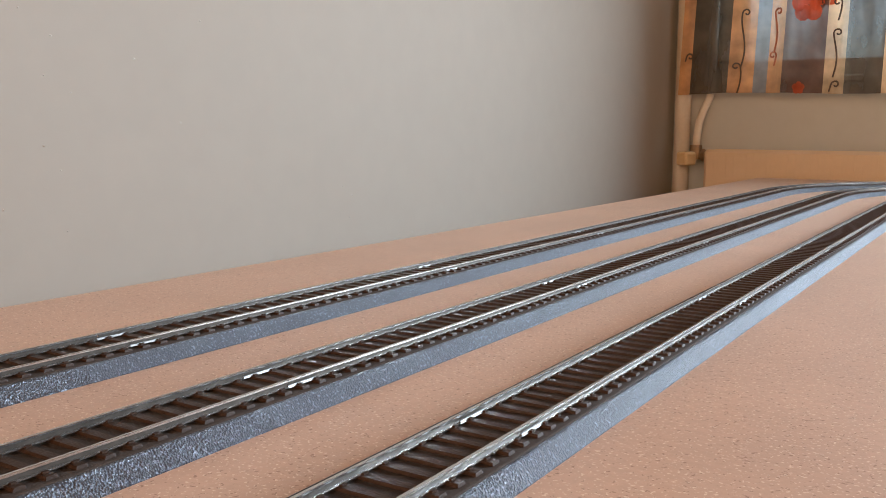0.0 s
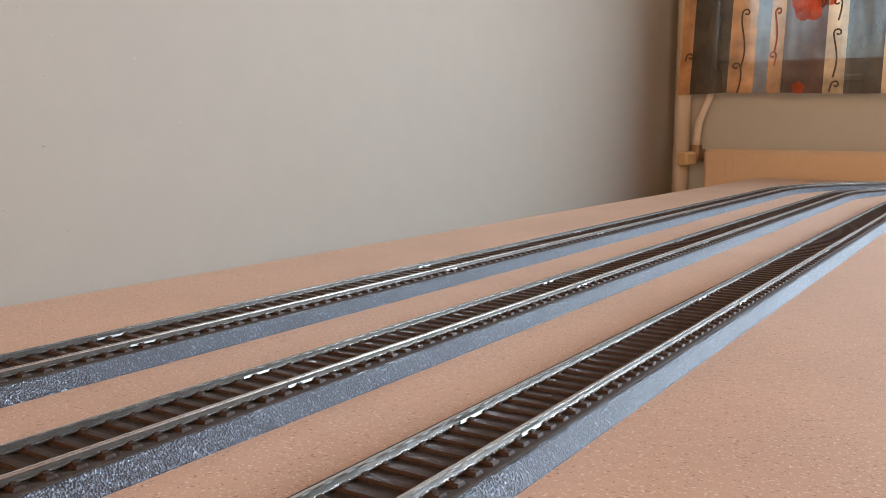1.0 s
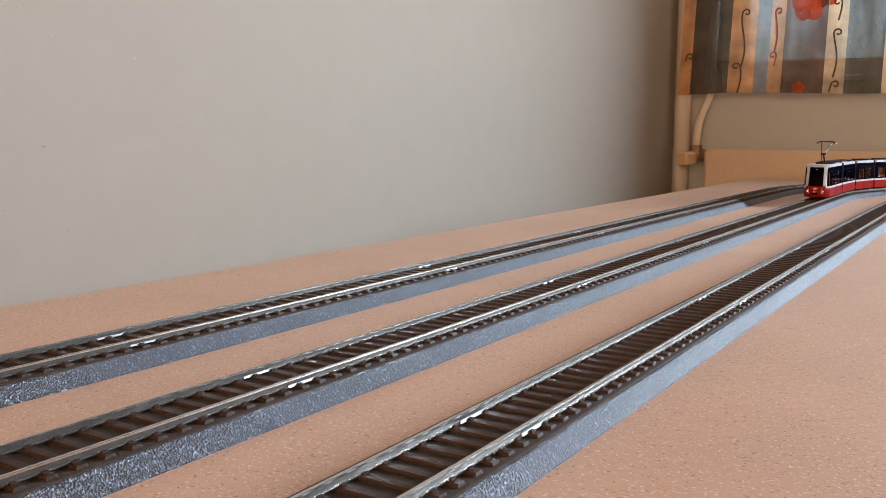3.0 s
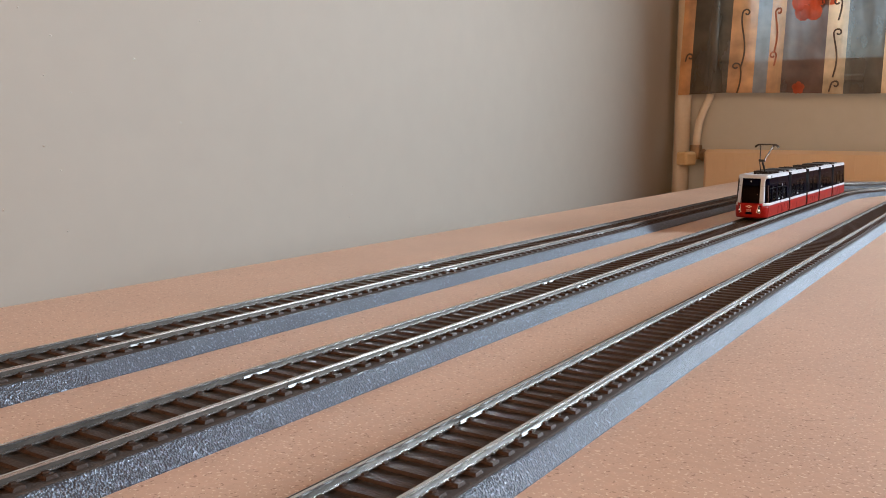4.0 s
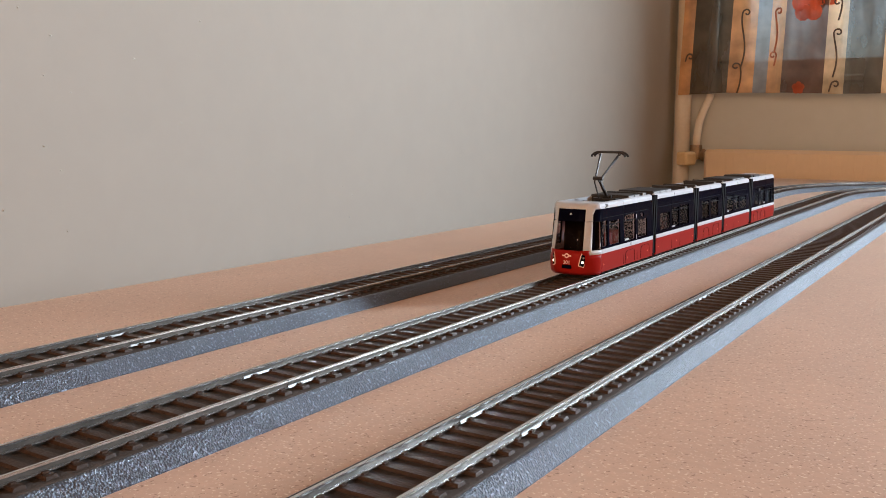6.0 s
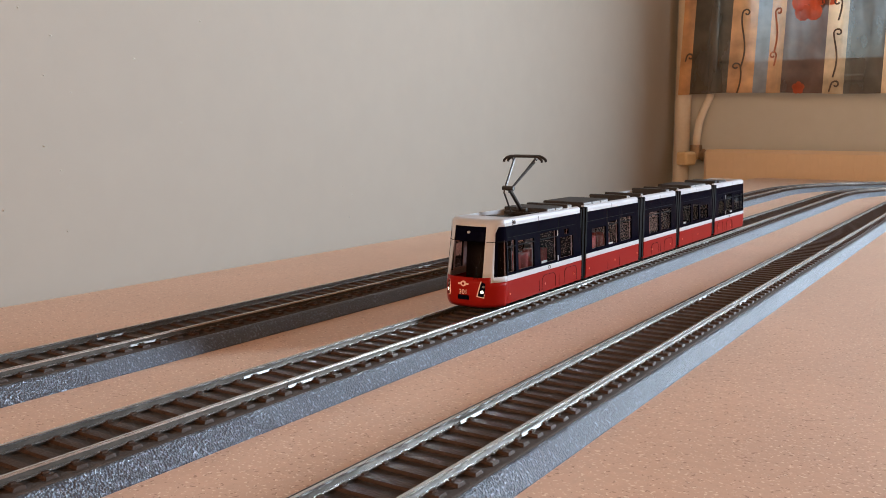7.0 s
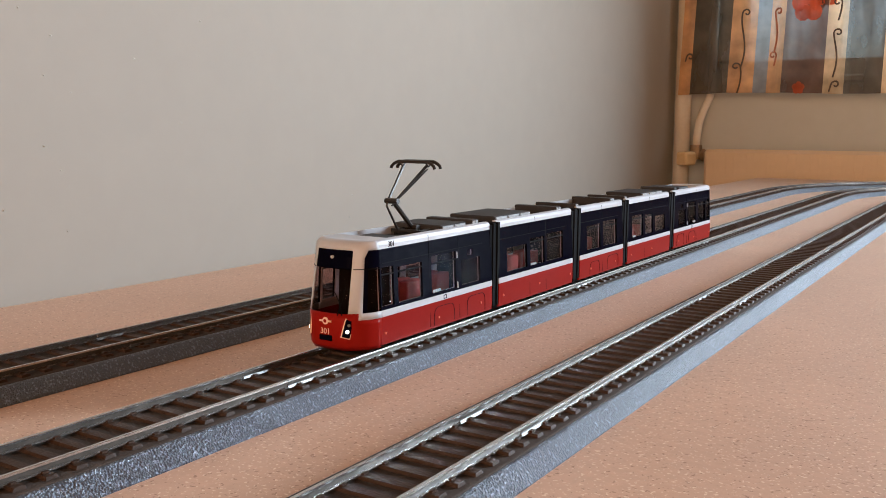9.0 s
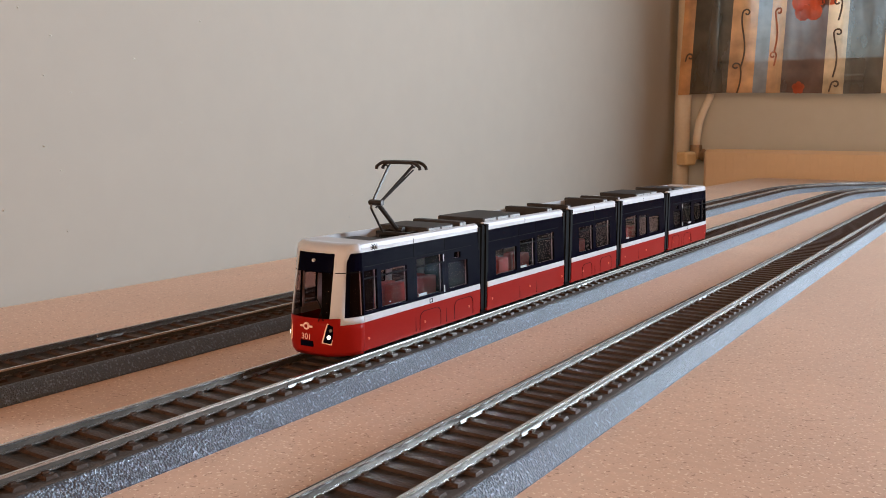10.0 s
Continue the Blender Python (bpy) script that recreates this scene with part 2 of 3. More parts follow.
def track_piece(key, s0, s1, name, label, joint=True):
    """One piece of track from s0 to s1: two rails, sleepers, joiners at its far end."""
    ox, oy, oh = on_track(key, s0)
    root = thing(name, mm(ox, oy, 0), label, "model track", "model railway track pieces")
    steps = 1 if on_track(key, s1)[2] == 0 else 14

    def local(s, off=0.0):
        x, y, h = on_track(key, s)
        return x - ox + off * math.cos(h), y - oy - off * math.sin(h), h

    for side in (-1, 1):
        line = [local(s0 + 0.15 + (s1 - s0 - 0.3) * i / steps, side * GAUGE) for i in range(steps + 1)]
        rail = part("rail", extrude(bmesh.new(), RAIL, line), M_RAIL, root)
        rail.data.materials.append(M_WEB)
        for f in rail.data.polygons:          # shade under the head, painted dark on web and underside
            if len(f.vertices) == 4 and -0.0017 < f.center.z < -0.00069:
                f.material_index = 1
        if joint:
            x, y, h = local(s1, side * GAUGE)
            bm = boxes((-1.15, -0.6, -0.8, 11.5, -2.25, -1.45, 0.1), (0.6, 1.15, -0.8, 11.5, -2.25, -1.45, 0.1), (-0.9, 0.9, -0.8, 11.5, -2.35, -2.1))
            for v in bm.verts:      # the joiner's sides lean to the web
                if v.co.z > -1.9:
                    v.co.x *= 0.8
            part("rail_joiner", bm, M_JOINER, root, "bright metal rail joiner", at=Matrix.Translation((x / 1000, y / 1000, 0)) @ Matrix.Rotation(-h, 4, "Z"))
        if s1 - s0 > 150:
            for d in (35.2, 38.8, s1 - s0 - 15.3, s1 - s0 - 11.7):
                x, y, h = local(s0 + d, side * GAUGE + 1.05)
                part("rail_clip", CLIP, None, root, at=Matrix.Translation((x / 1000, y / 1000, 0)) @ Matrix.Rotation(-h, 4, "Z"))
    n = max(1, round((s1 - s0) / PITCH))
    step = (s1 - s0) / n
    for i in range(n):
        x, y, h = local(s0 + (i + 0.5) * step)
        part("sleeper", SLEEPER, None, root, at=Matrix.Translation((x / 1000, y / 1000, 0)) @ Matrix.Rotation(-h, 4, "Z"))
    return root


for k, (x, y0, r, j) in TRACKS.items():
    s = j - 200
    straight = None
    while s < y0 - 1:
        e = min(s + 200, y0)
        if e - s > 199:
            if straight is None:
                straight = track_piece(k, s, e, "straight_track", "straight model track with nickel rails and brown sleepers")
            else:
                copy_thing(straight, mm(x, s, 0))
        else:
            track_piece(k, s, e, "short_straight_track", "short straight model track with brown sleepers")
        s = e
    for i in range(round(END[k] / 180)):
        track_piece(k, y0 + i * 180, y0 + (i + 1) * 180, "curved_track", "curved model track with nickel rails and brown sleepers", joint=i < 2)

# ---------------------------------------------------------------- the tram, in five hinged sections
HW = 13.3                      # half its width
SILL, STRIPE, CANT, TOP = 11.75, 13.9, 33.5, 36.4
SECTIONS = [(0.0, 83.4), (89.0, 157.6), (165.6, 219.3), (225.9, 291.9), (299.5, 382.9)]
HINGES = [86.2, 161.6, 222.6, 295.7]


def side_panel(side, y0, y1, z0, z1, holes, t=0.9):
    """One pressed side wall with rectangular openings (y0, y1, z0, z1)."""
    bm = bmesh.new()
    ys = sorted({y0, y1, *[v for h in holes for v in h[:2]]})
    zs = sorted({z0, z1, *[v for h in holes for v in h[2:]]})
    made = {}

    def vert(y, z, deep):
        if (y, z, deep) not in made:
            made[y, z, deep] = bm.verts.new((side * (HW - deep), y, z))
        return made[y, z, deep]

    for a, b in zip(ys, ys[1:]):
        for c, d in zip(zs, zs[1:]):
            if not any(h[0] <= a and h[1] >= b and h[2] <= c and h[3] >= d for h in holes):
                bm.faces.new([vert(y, z, 0.0) for y, z in ((a, c), (b, c), (b, d), (a, d))])
    rim = [e for e in bm.edges if len(e.link_faces) == 1]
    for f in list(bm.faces):
        bm.faces.new([vert(v.co.y, v.co.z, t) for v in reversed(f.verts)])
    for e in rim:
        p, q = e.verts
        bm.faces.new((p, q, vert(q.co.y, q.co.z, t), vert(p.co.y, p.co.z, t)))
    return bm


def arc_line(bm, side, y0, y1, z0, z1, w=0.22):
    """A thin raised outline of a wheel cover."""
    x = side * (HW + 0.02)
    r = 2.6
    pts = [(y0, z0)] + [(y0 + r - r * math.cos(a), z1 - r + r * math.sin(a)) for a in (0, 0.52, 1.05, 1.57)] + \
          [(y1 - r + r * math.sin(a), z1 - r + r * math.cos(a)) for a in (0, 0.52, 1.05, 1.57)] + [(y1, z0)]
    tube(bm, [(x, a, b) for a, b in pts], w / 2, 4)


def side_group(sec, y0, y1, wins, doors=(), arches=(), dots=(), plates=()):
    for side in (-1, 1):
        part("side_panel", side_panel(side, y0, y1, STRIPE, CANT, wins), M_BLACK, sec, "glossy black window band")
        inner = side_panel(side, y0, y1, STRIPE, CANT - 0.5, wins, 0.4)
        for v in inner.verts:
            v.co.x -= side * 0.95
        part("saloon_lining", inner, M_SALOON, sec, "pale grey inner lining")
        xa, xb = sorted((side * HW, side * (HW - 0.9)))
        part("lower_panel", boxes((xa, xb, y0, y1, 4.2, SILL), (xa * 0.985, xb * 0.985, y0, y1, 2.7, 4.2)), M_RED, sec, "red lower side panel")
        xa, xb = sorted((side * (HW + 0.12), side * (HW - 0.9)))
        part("waist_stripe", boxes((xa, xb, y0, y1, SILL, STRIPE, 0.12)), M_WHITE, sec, "white waist stripe")
        for h in wins:
            xa, xb = sorted((side * (HW - 0.25), side * (HW - 0.55)))
            part("window_pane", boxes((xa, xb, h[0] + 0.01, h[1] - 0.01, h[2] + 0.01, h[3] - 0.01)), M_GLASS, sec, "tinted window pane")
        bm = bmesh.new()
        for a in arches:
            arc_line(bm, side, a[0], a[1], 3.6, a[2])
        for y in doors:          # joints of the door leaves
            xa, xb = sorted((side * (HW + 0.14), side * HW))
            box(bm, xa, xb, y - 0.08, y + 0.08, 3.6, CANT - 0.2)
        xa, xb = sorted((side * (HW + 0.1), side * HW))
        box(bm, xa, xb, y0 + 1.0, y1 - 6.0, 28.8, 29.0)
        for h in wins:           # bar of the tilting light
            if h[3] > 25.5:
                xa, xb = sorted((side * HW, side * (HW - 0.7)))
                box(bm, xa, xb, h[0], h[1], 25.0, 25.4)
        if bm.verts:
            part("panel_joint", bm, M_RUBBER, sec, "dark joint lines of doors and covers")
        else:
            bm.free()
        for y, z in dots:
            bm = bmesh.new()
            tube(bm, [(side * (HW - 0.2), y, z), (side * (HW + 0.25), y, z)], 0.45, 8)
            part("reflector", bm, M_JAMB, sec, "small orange side reflector")
        for y, z, w, h in plates:
            xa, xb = sorted((side * (HW + 0.12), side * (HW - 0.2)))
            part("sticker", boxes((xa, xb, y, y + w, z, z + h)), M_WHITE, sec, "small white sticker")


def roof_group(sec, y0, y1, joint=None):
    prof = [(-HW, CANT), (-HW, TOP - 1.6), (-HW + 0.5, TOP - 0.5), (-HW + 1.6, TOP), (-HW + 2.4, TOP), (-HW + 2.4, TOP - 3.4), (HW - 2.4, TOP - 3.4),
            (HW - 2.4, TOP), (HW - 1.6, TOP), (HW - 0.5, TOP - 0.5), (HW, TOP - 1.6), (HW, CANT)]
    part("cantrail", extrude(bmesh.new(), prof, [(0, y0, 0), (0, y1, 0)]), M_WHITE, sec, "white roof edge")
    part("roof", boxes((-HW + 2.4, HW - 2.4, y0, y1, TOP - 3.4, TOP - 2.8)), M_DARK, sec, "dark roof deck")
    part("saloon_floor", boxes((-HW + 0.9, HW - 0.9, y0, y1, 4.0, 7.0)), M_INNER, sec)
    y = (y0 + y1) / 2 if joint is None else joint
    part("roof_joint", boxes((-HW - 0.03, -HW + 0.1, y - 0.12, y + 0.12, CANT, TOP - 1.0), (HW - 0.1, HW + 0.03, y - 0.12, y + 0.12, CANT, TOP - 1.0)), M_RUBBER, sec, "thin joint in the roof edge")


def roof_boxes(sec, rows):
    for y0, y1, h, tone in rows:
        part("roof_unit", boxes((-HW + 1.9, HW - 1.9, y0, y1, TOP - 2.8, TOP + h, 0.3)), tone, sec, "grey roof equipment box")
        # covers on one flank, a paler grey painted in for window light
        bm = bmesh.new()
        n = max(2, round((y1 - y0) / 11))
        for i in range(n):
            a = y0 + (y1 - y0) * (i + 0.08) / n
            b = y0 + (y1 - y0) * (i + 0.92) / n
            box(bm, HW - 1.95, HW - 1.6, a, b, TOP + 0.02, TOP + h - 0.35)
        part("side_grille", bm, M_ROOFL, sec, "side cover of the roof box, painted paler as if lit")


def seats(sec, ys):
    for y in ys:
        for x in (-4.6, 0.2):
            part("seat", boxes((x - 1.9, x + 1.9, y - 4.5, y + 4.5, 7.0, 18.0, 0.5)), M_SEAT, sec, "red seat back")


M_JAMB = mat("reflector_orange", (0.55, 0.12, 0.05), 0.3)
M_ROOFL = mat("roof_cover", (0.15, 0.145, 0.14), 0.5)
M_LOGO = mat("front_emblem", (0.80, 0.55, 0.45), 0.4)


def shell(bm, t):
    """Gives an open sheet a thickness t, inwards."""
    bmesh.ops.recalc_face_normals(bm, faces=bm.faces)
    bm.normal_update()
    faces = list(bm.faces)
    if sum((f.calc_center_median().y - 15) * f.normal.y + f.calc_center_median().x * f.normal.x for f in faces) < 0:
        bmesh.ops.reverse_faces(bm, faces=faces)
        bm.normal_update()
    inner = {v: bm.verts.new(v.co - v.normal * t) for v in list(bm.verts)}
    rim = [e for e in bm.edges if len(e.link_faces) == 1]
    for f in faces:
        bm.faces.new([inner[v] for v in reversed(f.verts)])
    for e in rim:
        a, b = e.verts
        bm.faces.new((a, b, inner[b], inner[a]))


def nose_group(sec):
    """The rounded driver's end, from y = 0 to 14."""
    zs = [1.9, 3.4, 6.0, 8.0, 10.0, SILL, STRIPE, 16.0, 20.0, 24.0, 27.6, 28.0, 31.0, CANT, 34.4, 35.2, 35.7, 36.05, 36.3, TOP]
    lean = [1.7, 0.6, 0.15, 0.0, 0.05, 0.15, 0.4, 0.9, 1.7, 2.5, 3.3, 3.4, 4.0, 4.5, 4.9, 5.4, 6.1, 7.1, 8.6, 10.5]
    wide = [0.95, 0.985, 1, 1, 1, 1, 1, 1, 1, 1, 1, 1, 1, 1, 1, 0.99, 0.97, 0.945, 0.91, 0.87]
    plan = [(0, 0), (2.6, 0.08), (4.6, 0.3), (6.0, 0.65), (7.0, 1.1), (7.6, 1.6), (8.0, 2.0), (8.5, 2.5), (9.2, 3.2), (10.0, 4.1), (10.8, 5.1), (11.7, 6.4), (12.5, 8.2), (13.05, 10.2), (HW, 12.0)]
    back = 12.0
    grid = []
    for z, yf, w in zip(zs, lean, wide):
        half = [(x * w, yf + y * (back - yf) / back) for x, y in plan]
        grid.append([(-x, y, z) for x, y in reversed(half[1:])] + [(x, y, z) for x, y in half])
    cols = len(grid[0])
    mid = (cols - 1) // 2
    regions = {k: bmesh.new() for k in ("nose_bumper", "nose_surround", "windscreen", "destination_band", "cab_side_window", "cab_window_pane", "cab_side_window/", "cab_window_pane/", "nose_roof")}
    cache = {k: {} for k in regions}
    for i in range(len(zs) - 1):
        zc = (zs[i] + zs[i + 1]) / 2
        for j in range(cols - 1):
            k = max(abs(j - mid), abs(j + 1 - mid))      # column counted from the middle
            if zc < SILL or (zc < STRIPE and k <= 9):
                reg = "nose_bumper"
            elif k <= 5 and zc < 27.7:
                reg = "windscreen"
            elif k <= 5 and zc < CANT:
                reg = "destination_band"
            elif k >= 11 and STRIPE < zc < CANT:
                reg = "cab_window_pane" if k in (12, 13, 14) and zc < 28 else "cab_side_window"
            else:
                reg = "nose_surround"
            if reg.startswith("cab_") and j >= mid:          # one on each side
                reg += "/"
            lo, hi = ((i, j), (i, j + 1)), ((i + 1, j), (i + 1, j + 1))
            cells = [(reg, (lo[0], lo[1], hi[1], hi[0]))]
            if reg.startswith("cab_side_window") and zc > 31 and k == 11:     # slanted front corner of the window
                front = 0 if j >= mid else 1
                cells = [(reg, (lo[0], lo[1], hi[1 - front])), ("nose_surround", (lo[front], hi[1 - front], hi[front]))]
            for reg, keys in cells:
                bm, vs = regions[reg], []
                for key in keys:
                    if key not in cache[reg]:
                        cache[reg][key] = bm.verts.new(grid[key[0]][key[1]])
                    vs.append(cache[reg][key])
                bm.faces.new(vs)
    row = grid[zs.index(27.6)]
    bm = bmesh.new()
    for side in (-1, 1):               # joint between the cab's roof and its lower half
        tube(bm, [row[mid + side * k] for k in range(6, 15)], 0.14, 5)
    part("cab_joint", bm, M_RUBBER, sec, "thin dark joint round the cab")
    top = [regions["nose_roof"].verts.new(c) for c in grid[-1]]
    regions["nose_roof"].faces.new(top)
    look_of = {"nose_bumper": (M_RED, "red rounded bumper of the nose"), "nose_surround": (M_WHITE, "white windscreen surround"),
               "windscreen": (M_GLASS, "tinted curved windscreen"), "destination_band": (M_BLACK, "black display band over the windscreen"),
               "cab_side_window": (M_BLACK, "dark cab side window"), "nose_roof": (M_WHITE, "white cab roof"), "cab_window_pane": (M_GLASS, "tinted cab side window pane")}
    for k, bm in regions.items():
        if k != "nose_roof":
            shell(bm, 0.3)
        k = k.rstrip("/")
        part(k, bm, look_of[k][0], sec, look_of[k][1], smooth=k in ("nose_bumper", "nose_surround", "windscreen", "destination_band"))
    # driver's desk and bulkhead inside
    part("driver_desk", boxes((-6.0, 6.0, 4.0, 8.5, 4.0, 12.0, 0.5)), M_DARK, sec)
    part("cab_bulkhead", boxes((-11.0, 11.0, 20.0, 20.6, 5.0, 33.0)), M_DARK, sec)
    for side in (-1, 1):
        bm = bmesh.new()
        box(bm, -1.35, 1.35, -0.3, 0.4, -2.9, 2.9, 0.3, 2)
        housing = part("headlight_housing", bm, M_BLACK, sec, "black slanted headlight housing",
                       at=Matrix.Translation((side * 0.0075, 0.0018, 0.0092)) @ Euler((radians(-3), radians(side * 16), radians(side * 48))).to_matrix().to_4x4())
        part("headlight_rim", boxes((-1.6, 1.6, -0.16, 0.3, -3.15, 3.15, 0.14)), M_LOGO, sec, "pale thin rim of the headlight", at=housing.matrix_basis)
        for z, r, m in ((-0.9, 0.62, M_LAMP), (1.2, 0.5, M_ROOFL)):
            bm = bmesh.new()
            tube(bm, [(0, -0.2, 0), (0, -0.5, 0)], r, 12)
            part("headlight", bm, m, sec, "lit round headlight" if m == M_LAMP else "small round marker lamp",
                 at=housing.matrix_basis @ Matrix.Translation((0, 0, z / 1000)))
    part("coupler_cover", boxes((-2.5, 2.5, -0.15, 0.8, 5.0, 6.8, 0.15)), M_BLACK, sec, "dark coupling cover")
    bm = bmesh.new()
    tube(bm, [(0, 0.3, 11.3), (0, -0.2, 11.3)], 1.15, 16)
    box(bm, -2.3, 2.3, -0.24, 0.2, 11.0, 11.55)
    part("emblem", bm, M_LOGO, sec, "pale round winged emblem")
    bm = bmesh.new()
    tube(bm, [(0, -0.1, 11.3), (0, -0.3, 11.3)], 0.6, 12)
    part("emblem_centre", bm, M_RED, sec)
    bm = bmesh.new()
    tube(bm, [(0, 3.7, 31.2), (0, 4.6, 31.2)], 0.5, 12)
    part("top_lamp", bm, M_WHITE, sec, "small round top lamp", at=Matrix.Translation((0, -0.0003, 0)))
    bm = bmesh.new()
    tube(bm, [(6.2, 0.6, 13.4), (5.0, 1.1, 17.5), (2.6, 1.6, 20.5)], 0.16, 6)
    tube(bm, [(4.6, 0.2, 13.2), (6.0, 2.0, 19.5), (6.4, 2.8, 23.0)], 0.16, 6)
    part("wiper", bm, M_RUBBER, sec, "black windscreen wiper")


def lettering(text, size, material, parent, at, name="lettering"):
    cu = bpy.data.curves.new(name, "FONT")
    cu.body, cu.size, cu.extrude, cu.align_x = text, size, 0.00005, "CENTER"
    ob = bpy.data.objects.new(name, cu)
    scene.collection.objects.link(ob)
    me = bpy.data.meshes.new_from_object(ob.evaluated_get(bpy.context.evaluated_depsgraph_get()))
    bpy.data.objects.remove(ob)
    me.materials.clear()
    me.materials.append(material)
    return part(name, me, None, parent, "dark fleet number", at=at)


def pantograph(sec):
    bm = boxes((-6.5, 6.5, 44.5, 46.0, 35.0, 36.2, 0.2), (-6.5, 6.5, 56.0, 57.5, 35.0, 36.2, 0.2), (-6.5, -5.3, 44.5, 57.5, 35.0, 36.2), (5.3, 6.5, 44.5, 57.5, 35.0, 36.2))
    for x in (-5.9, 5.9):
        for y in (45.2, 56.8):
            tube(bm, [(x, y, 34.0), (x, y, 35.6)], 0.8, 8)
    base = part("pantograph", bm, M_PANTO, sec, "raised dark metal pantograph")
    bm = tube(bmesh.new(), [(0, 48.5, 36.4), (0, 36.3, 47.0)], 0.85)
    tube(bm, [(-2.4, 48.5, 36.6), (2.4, 48.5, 36.6)], 1.2)
    part("lower_arm", bm, M_PANTO, sec, "thick lower pantograph arm")
    bm = tube(bmesh.new(), [(-2.0, 42.5, 36.0), (-1.6, 35.2, 45.0), (-1.4, 35.6, 47.0)], 0.4)
    part("control_rod", bm, M_PANTO, sec, "thin pantograph control rod")
    bm = tube(bmesh.new(), [(-2.6, 36.0, 46.8), (2.6, 36.0, 46.8)], 1.0)
    for x in (-1.0, 1.0):
        tube(bm, [(x * 1.6, 36.0, 46.8), (x * 5.0, 50.3, 58.6)], 0.52, 6)
    tube(bm, [(0.6, 35.0, 45.2), (4.2, 51.8, 57.2)], 0.3, 6)
    part("upper_arm", bm, M_PANTO, sec, "thin upper pantograph frame")
    bm = bmesh.new()
    for y in (48.6, 52.4):
        tube(bm, [(-9.2, y, 57.4), (-9.0, y, 58.3), (-7.9, y, 59.2), (-6.2, y, 59.9), (6.2, y, 59.9), (7.9, y, 59.2), (9.0, y, 58.3), (9.2, y, 57.4)], 0.62, 6)
    for x in (-5.6, 5.6):
        tube(bm, [(x, 48.6, 59.4), (x, 50.5, 58.2), (x, 52.4, 59.4)], 0.3, 6)
    part("contact_head", bm, M_PANTO, sec, "curved pantograph contact head")


tram = thing("model_tram", mm(-181.5, 208, 0), "red and white model tram with black windows and raised pantograph", "model tram")
CAR = []
for i, (a, b) in enumerate(SECTIONS):
    bm = boxes((-9.5, 9.5, 14.0 if i in (0, 4) else 1.5, b - a - 1.5, 1.0, 4.0, 0.3))
    CAR.append(part("tram_section", bm, M_RUBBER, tram, "hinged section of the tram"))


def end_section(sec):
    L = 83.4
    wins = [(12.6, 19.4, 14.9, 27.6), (21.6, 36.0, 14.9, 26.8), (41.6, 57.6, 14.9, 28.0), (61.2, 74.9, 15.0, 24.3), (65.5, 70.1, 25.4, 27.6)]
    side_group(sec, 12.0, L, wins, (40.3, 59.6), [(42.7, 55.8, 9.9), (64.8, 77.9, 10.3)], [(14.0, 6.4), (45.6, 6.1), (74.8, 6.6)],
               [(42.5 + 1.25 * k, 15.2, 0.9, 0.9) for k in range(4)])
    roof_group(sec, 12.0, L, 40.3)
    part("cab_roof", boxes((-HW + 2.39, HW - 2.39, 12.0, 19.5, TOP - 3.3, TOP - 0.03)), M_WHITE, sec, "white cab roof")
    seats(sec, (30, 47, 66))
    nose_group(sec)
    for side in (-1, 1):
        xa, xb = sorted((side * (HW + 0.15), side * (HW - 0.2)))
        for z in (14.5, 25.3):
            part("door_button", boxes((xa, xb, 58.2, 58.9, z, z + 2.4, 0.15)), M_WHITE, sec, "white grab handle")
        xa, xb = sorted((side * (HW + 0.16), side * HW))
        part("filler_flap", boxes((xa, xb, 48.6, 49.0, 12.1, 13.5), (xa, xb, 50.2, 50.6, 12.1, 13.5), (xa, xb, 49.0, 50.2, 12.1, 12.4), (xa, xb, 49.0, 50.2, 13.2, 13.5)), M_RUBBER, sec, "small square flap outline")
    roof_boxes(sec, [(51.5, 68.2, 1.2, M_GREY), (72.7, 77.0, 1.5, M_GREY)])


end_section(CAR[0])
pantograph(CAR[0])
part("roof_unit", boxes((-8, 8, 21.0, 34.0, TOP - 2.8, TOP - 1.0, 0.3)), M_GREY, CAR[0])
lettering("301", 0.0026, M_LOGO, CAR[0], pose(0, -0.00012, 0.0072, 90, 0, 0))
lettering("301", 0.0026, M_DARK, CAR[0], Matrix.Translation((0.01228, 0.0185, (CANT + 0.35) / 1000)) @ Euler((radians(90), 0, radians(90))).to_matrix().to_4x4())
# middle sections: window openings along each
side_group(CAR[1], 0, 68.6, [(7.0, 24.3, 15.4, 25.0), (27.2, 40.4, 15.4, 26.7), (42.6, 58.8, 15.4, 27.3)], (26.4, 41.6), (), [(3.5, 6.8), (35.1, 7.1), (66.1, 7.0)],
           [(27.6 + 1.25 * k, 15.6, 0.9, 0.8) for k in range(4)])
roof_group(CAR[1], 0, 68.6, 32.0)
seats(CAR[1], (13, 33, 52))
roof_boxes(CAR[1], [(1.1, 31.5, 1.4, M_GREY), (56.0, 60.7, 1.3, M_GREY)])
side_group(CAR[2], 0, 53.7, [(8.5, 24.8, 15.3, 26.8), (28.2, 45.5, 15.4, 27.4)], (26.8,), [(11.8, 23.1, 9.4), (33.0, 47.0, 10.0)], [(12.7, 6.4), (43.4, 6.3)], ())
roof_group(CAR[2], 0, 53.7)
seats(CAR[2], (16, 36))
roof_boxes(CAR[2], [(0.4, 3.0, 1.2, M_GREY), (41.3, 46.4, 1.3, M_GREY)])
